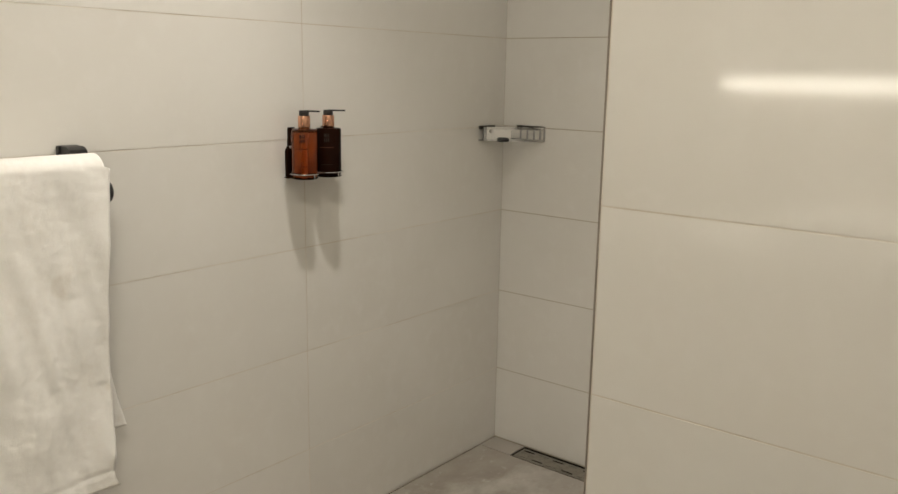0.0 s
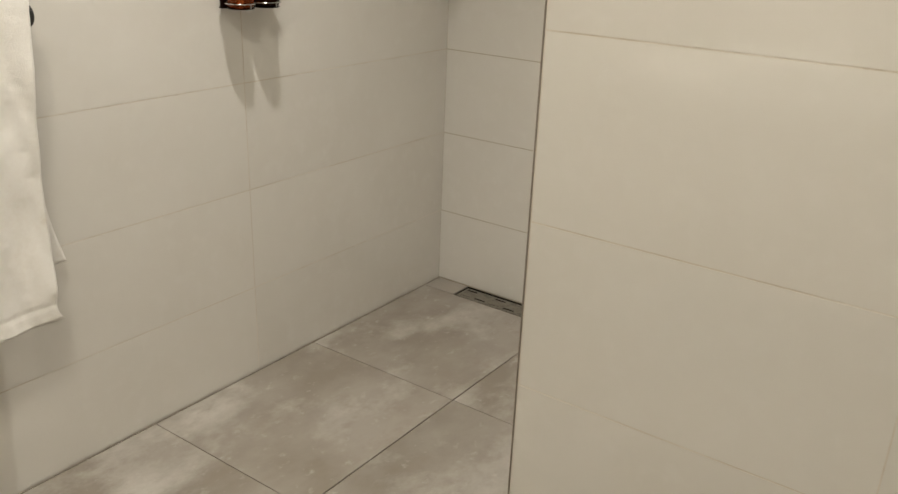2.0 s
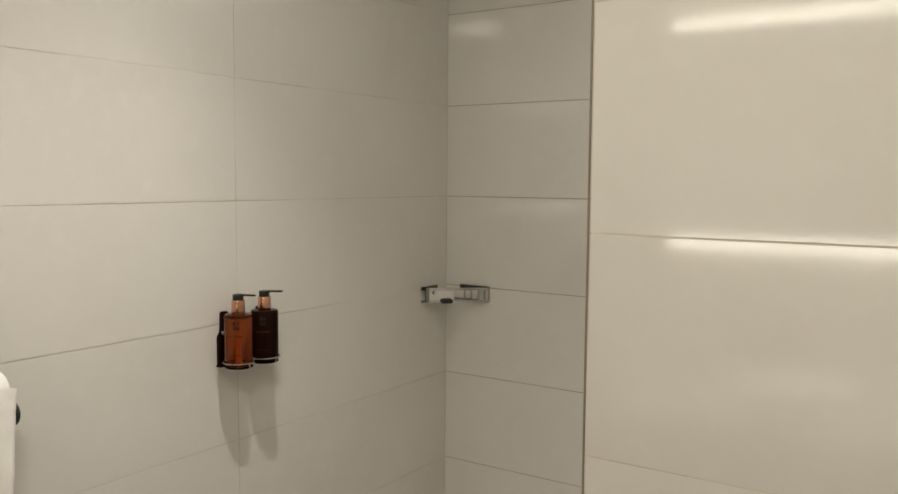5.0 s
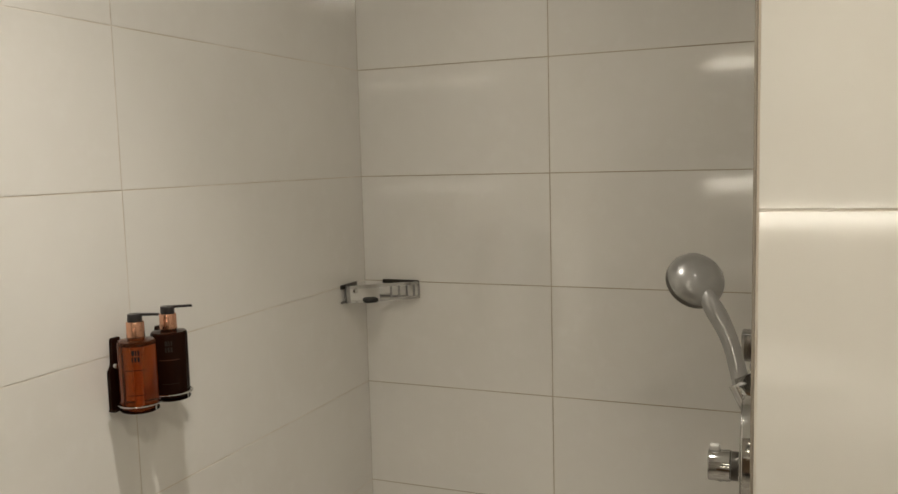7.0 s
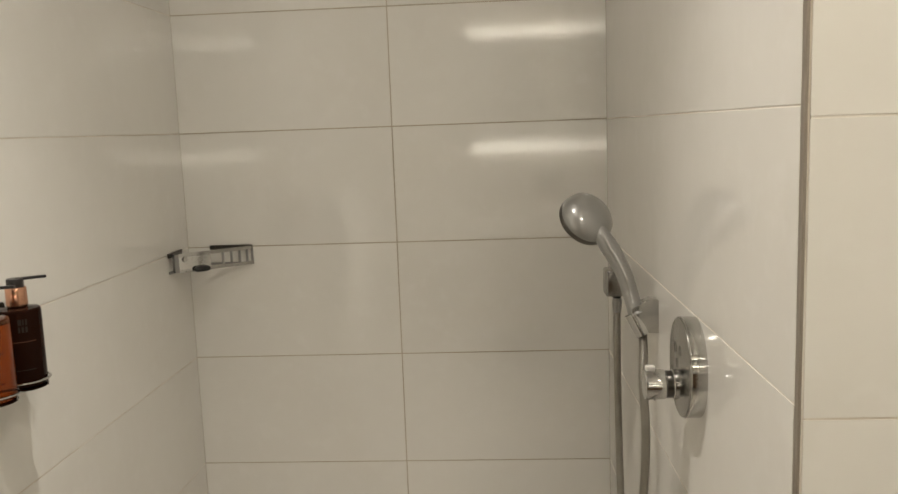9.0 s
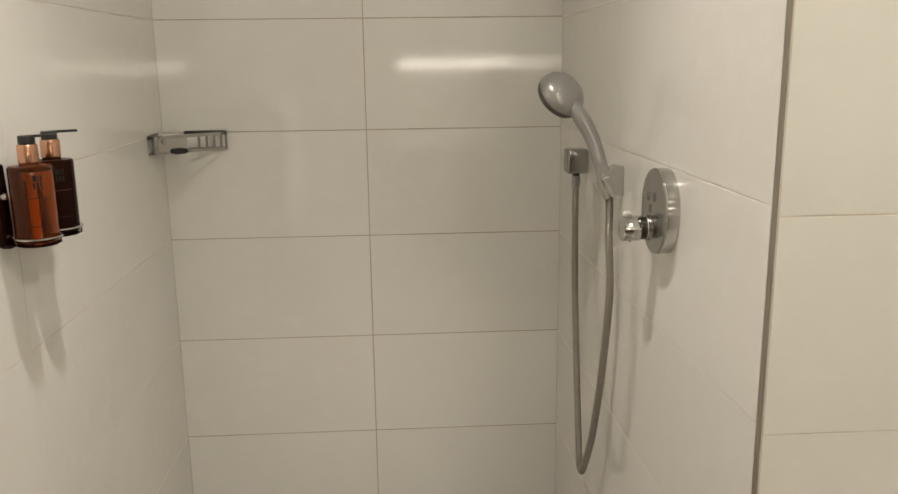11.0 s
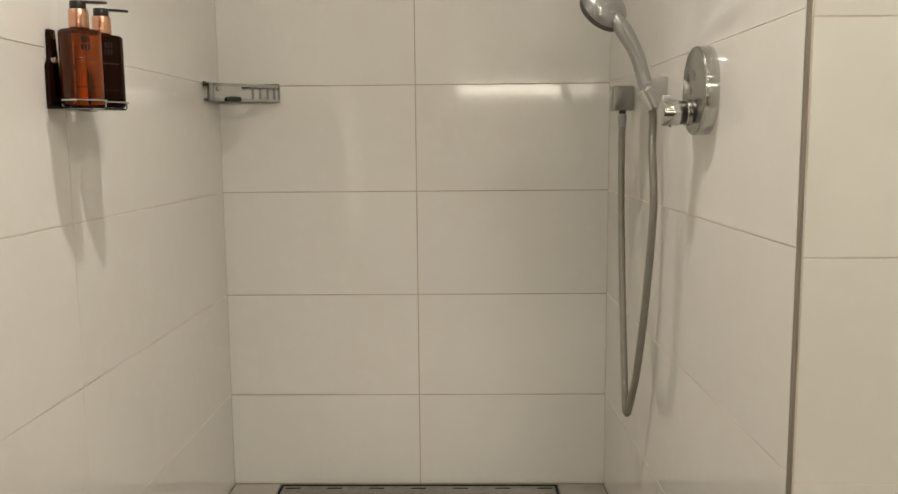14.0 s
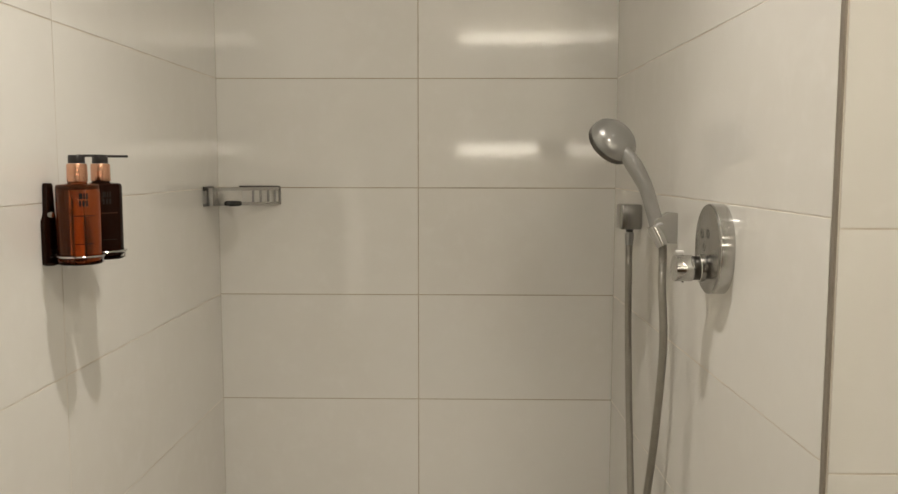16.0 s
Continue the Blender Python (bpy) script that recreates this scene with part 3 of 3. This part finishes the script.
line = smooth_path([(-0.026, -0.318, 1.052), (-0.027, -0.322, 1.00), (-0.028, -0.336, 0.85), (-0.030, -0.372, 0.68), (-0.036, -0.438, 0.50), (-0.040, -0.478, 0.415), (-0.043, -0.512, 0.389),
                    (-0.045, -0.548, 0.415), (-0.040, -0.602, 0.52), (-0.034, -0.650, 0.70), (-0.028, -0.670, 0.88), (-0.030, -0.657, 1.00), (-0.028, -0.650, 1.050), (-0.0285, -0.6465, 1.084)], 60)
radii = [0.0086 if k % 2 else 0.0081 for k in range(len(line))]
part("hose_tube", tube(bmesh.new(), line, radii, 12), HOSE, hose)
part("hose_nut", lathe(bmesh.new(), [(0, 1.083), (0.0100, 1.083), (0.0112, 1.079), (0.0112, 1.072), (0.0092, 1.052), (0, 1.052)], Matrix.Translation((-0.026, -0.318, 0)), 20), SATIN, hose, "satin chrome conical nut")

# ---- floor drain ----
drain = thing("linear_drain", "long stainless steel linear shower drain with slotted grate", "drain")
drain.location = (0, 0, 0)
X0, X1, Y0, Y1 = 0.142, 0.972, -0.098, -0.004
# Shallow sheet; its black stands for the shaded gap and slots.
bm = bmesh.new()
box(bm, X0, X1, Y0, Y1, -0.0034, -0.0018)
part("channel", bm, PIT_SHADE, drain, "shallow drain channel painted black for the shade in its depth")
for dims in ((X0, X1, Y0, Y0 + 0.003), (X0, X0 + 0.003, Y0 + 0.003, Y1), (X1 - 0.003, X1, Y0 + 0.003, Y1)):
    part("frame", box(bmesh.new(), *dims, -0.0018, -0.0004), STEEL if dims[1] - dims[0] > 0.1 else DARK_STEEL, drain)
G0, G1, GY0, GY1 = X0 + 0.010, X1 - 0.010, Y0 + 0.0032, Y1 - 0.015
for yy in (GY0, GY1 - 0.011):
    part("grate_rail", box(bmesh.new(), G0, G1, yy, yy + 0.011, -0.0017, -0.0003), STEEL, drain)
count = 13
pitch = (G1 - G0) / count
for k in range(count + 1):
    xx = G0 + pitch * k
    x0, x1 = max(G0, xx - 0.009), min(G1, xx + 0.009)
    part("grate_bridge", box(bmesh.new(), x0, x1, GY0 + 0.011, GY1 - 0.011, -0.0017, -0.0003), STEEL, drain)
for k in range(count):
    xx = G0 + pitch * (k + 0.5)
    yy = (GY0 + GY1) / 2 + (0.003 if k % 2 else -0.003)
    part("grate_bar", box(bmesh.new(), xx - pitch / 2 + 0.009, xx + pitch / 2 - 0.009, yy - 0.0222, yy + 0.0222, -0.0017, -0.0003), STEEL, drain)

# ---- trim on the outer corner, silicone ----
bm = bmesh.new()
box(bm, 1.1303, 1.1324, FRONT - 0.0008, FRONT + 0.0105, 0.0, CEIL, 0.0006)
corner = solid("trim", bm, TRIM, "brown metal edge profile on the tiled outer corner", "trim", "structure", False)
part("flange", box(bmesh.new(), 1.1294, 1.1303, FRONT + 0.0004, FRONT + 0.0104, 0.0, CEIL - 0.001), TRIM, corner, "", False)
part("filler", box(bmesh.new(), 1.1325, 1.1346, FRONT + 0.0010, FRONT + 0.0104, 0.0, CEIL - 0.001), PALE_GROUT, corner, "pale joint filler", False)


# ---- tiles: each a piece of its own on the wall that carries it ----
def tile_mesh(w, h, t, mat, cache={}):
    """A flat tile in u, v, its face at w = 0, with a fine chamfer."""
    key = (round(w, 4), round(h, 4), mat.name)
    if key in cache:
        return cache[key]
    c = 0.00025
    outer = [(-w / 2, -h / 2), (w / 2, -h / 2), (w / 2, h / 2), (-w / 2, h / 2)]
    inner = [(u - math.copysign(c, u), v - math.copysign(c, v)) for u, v in outer]
    verts = [(u, v, -t) for u, v in outer] + [(u, v, -c) for u, v in outer] + [(u, v, 0) for u, v in inner]
    faces = [(8, 9, 10, 11), (3, 2, 1, 0)]
    for k in range(4):
        j = (k + 1) % 4
        faces += [(k, j, 4 + j, 4 + k), (4 + k, 4 + j, 8 + j, 8 + k)]
    me = bpy.data.meshes.new("tile")
    me.from_pydata(verts, [], faces)
    me.materials.append(mat)
    me.materials.append(STONE if mat is STONE else TILE_EDGE)
    for face in me.polygons[2:]:
        face.material_index = 1
    cache[key] = me
    return me


def tiling(parent, us, vs, frame_of, mat, t=0.0012, gap=JOINT, wobble=0.0002):
    """Tiles between the joint lines us and vs; frame_of(u, v) gives a tile's pose."""
    rng = random.Random(len(us) * 31 + len(vs))
    for u0, u1 in zip(us, us[1:]):
        for v0, v1 in zip(vs, vs[1:]):
            ob = new("tile", tile_mesh(abs(u1 - u0) - gap, abs(v1 - v0) - gap, t, mat))
            ob.parent = parent
            ob.matrix_basis = frame_of((u0 + u1) / 2, (v0 + v1) / 2) @ pose(0, 0, rng.uniform(-wobble, 0), rng.uniform(-0.04, 0.04), rng.uniform(-0.02, 0.02), 0)


ROWS_V = [0.0] + SEAMS + [CEIL]
FACE_X = Matrix(((0, 0, 1, 0), (1, 0, 0, 0), (0, 1, 0, 0), (0, 0, 0, 1)))       # u = y, v = z, facing +x
FACE_Y = Matrix(((1, 0, 0, 0), (0, 0, -1, 0), (0, 1, 0, 0), (0, 0, 0, 1)))      # u = x, v = z, facing -y
FACE_NX = Matrix(((0, 0, -1, 0), (-1, 0, 0, 0), (0, 1, 0, 0), (0, 0, 0, 1)))    # u = -y, v = z, facing -x
FACE_NY = Matrix(((-1, 0, 0, 0), (0, 0, 1, 0), (0, 1, 0, 0), (0, 0, 0, 1)))     # u = -x, v = z, facing +y
tiling(back, [-0.0011, 0.561, 1.1112], ROWS_V, lambda u, v: FACE_Y @ Matrix.Translation((u, v, 0)), TILE, gap=0.0029)
tiling(left, [0.0011, -0.935, -1.936, -2.5, REAR], ROWS_V, lambda u, v: FACE_X @ Matrix.Translation((u, v, 0)), TILE)
tiling(side, [-0.0011, 1.3345], ROWS_V, lambda u, v: FACE_NX @ Matrix.Translation((u, v, 0)), TILE)
tiling(front, [1.1335, 1.703, 2.70, EAST], [0.0] + [s - 0.012 for s in SEAMS] + [CEIL], lambda u, v: Matrix.Translation((0, FRONT, 0)) @ FACE_Y @ Matrix.Translation((u, v, 0)), TILE)
# Floor stone assumed here, so the white counter stands out in reflections.
tiling(rear, [0.0, -1.0, -2.0, -EAST], ROWS_V, lambda u, v: Matrix.Translation((0, REAR, 0)) @ FACE_NY @ Matrix.Translation((u, v, 0)), STONE)
XS, YS = [0.005, 0.567, 1.173, 1.779, 2.385, EAST - 0.004], [-0.101, -0.704, -1.314, -1.921, -2.528, REAR + 0.004]
for u0, u1 in zip(XS, XS[1:]):
    for v0, v1 in zip(YS, YS[1:]):
        if u0 > 1.11 and v1 > FRONT:
            continue
        lo_x, hi_x, hi_y, lo_y = u0, u1, v0, v1
        if lo_x < 1.0 and hi_x > W and lo_y > FRONT:
            hi_x = W - 0.004
        ob = new("tile", tile_mesh(hi_x - lo_x - 0.004, hi_y - lo_y - 0.0022, 0.0034, STONE))
        ob.parent = floor
        ob.location = ((lo_x + hi_x) / 2, (lo_y + hi_y) / 2, 0.0)
for x0, x1 in ((0.005, 0.140), (0.974, W - 0.005)):
    ob = new("tile", tile_mesh(x1 - x0, 0.093, 0.0034, STONE))
    ob.parent = floor
    ob.location = ((x0 + x1) / 2, -0.0515, 0.0)
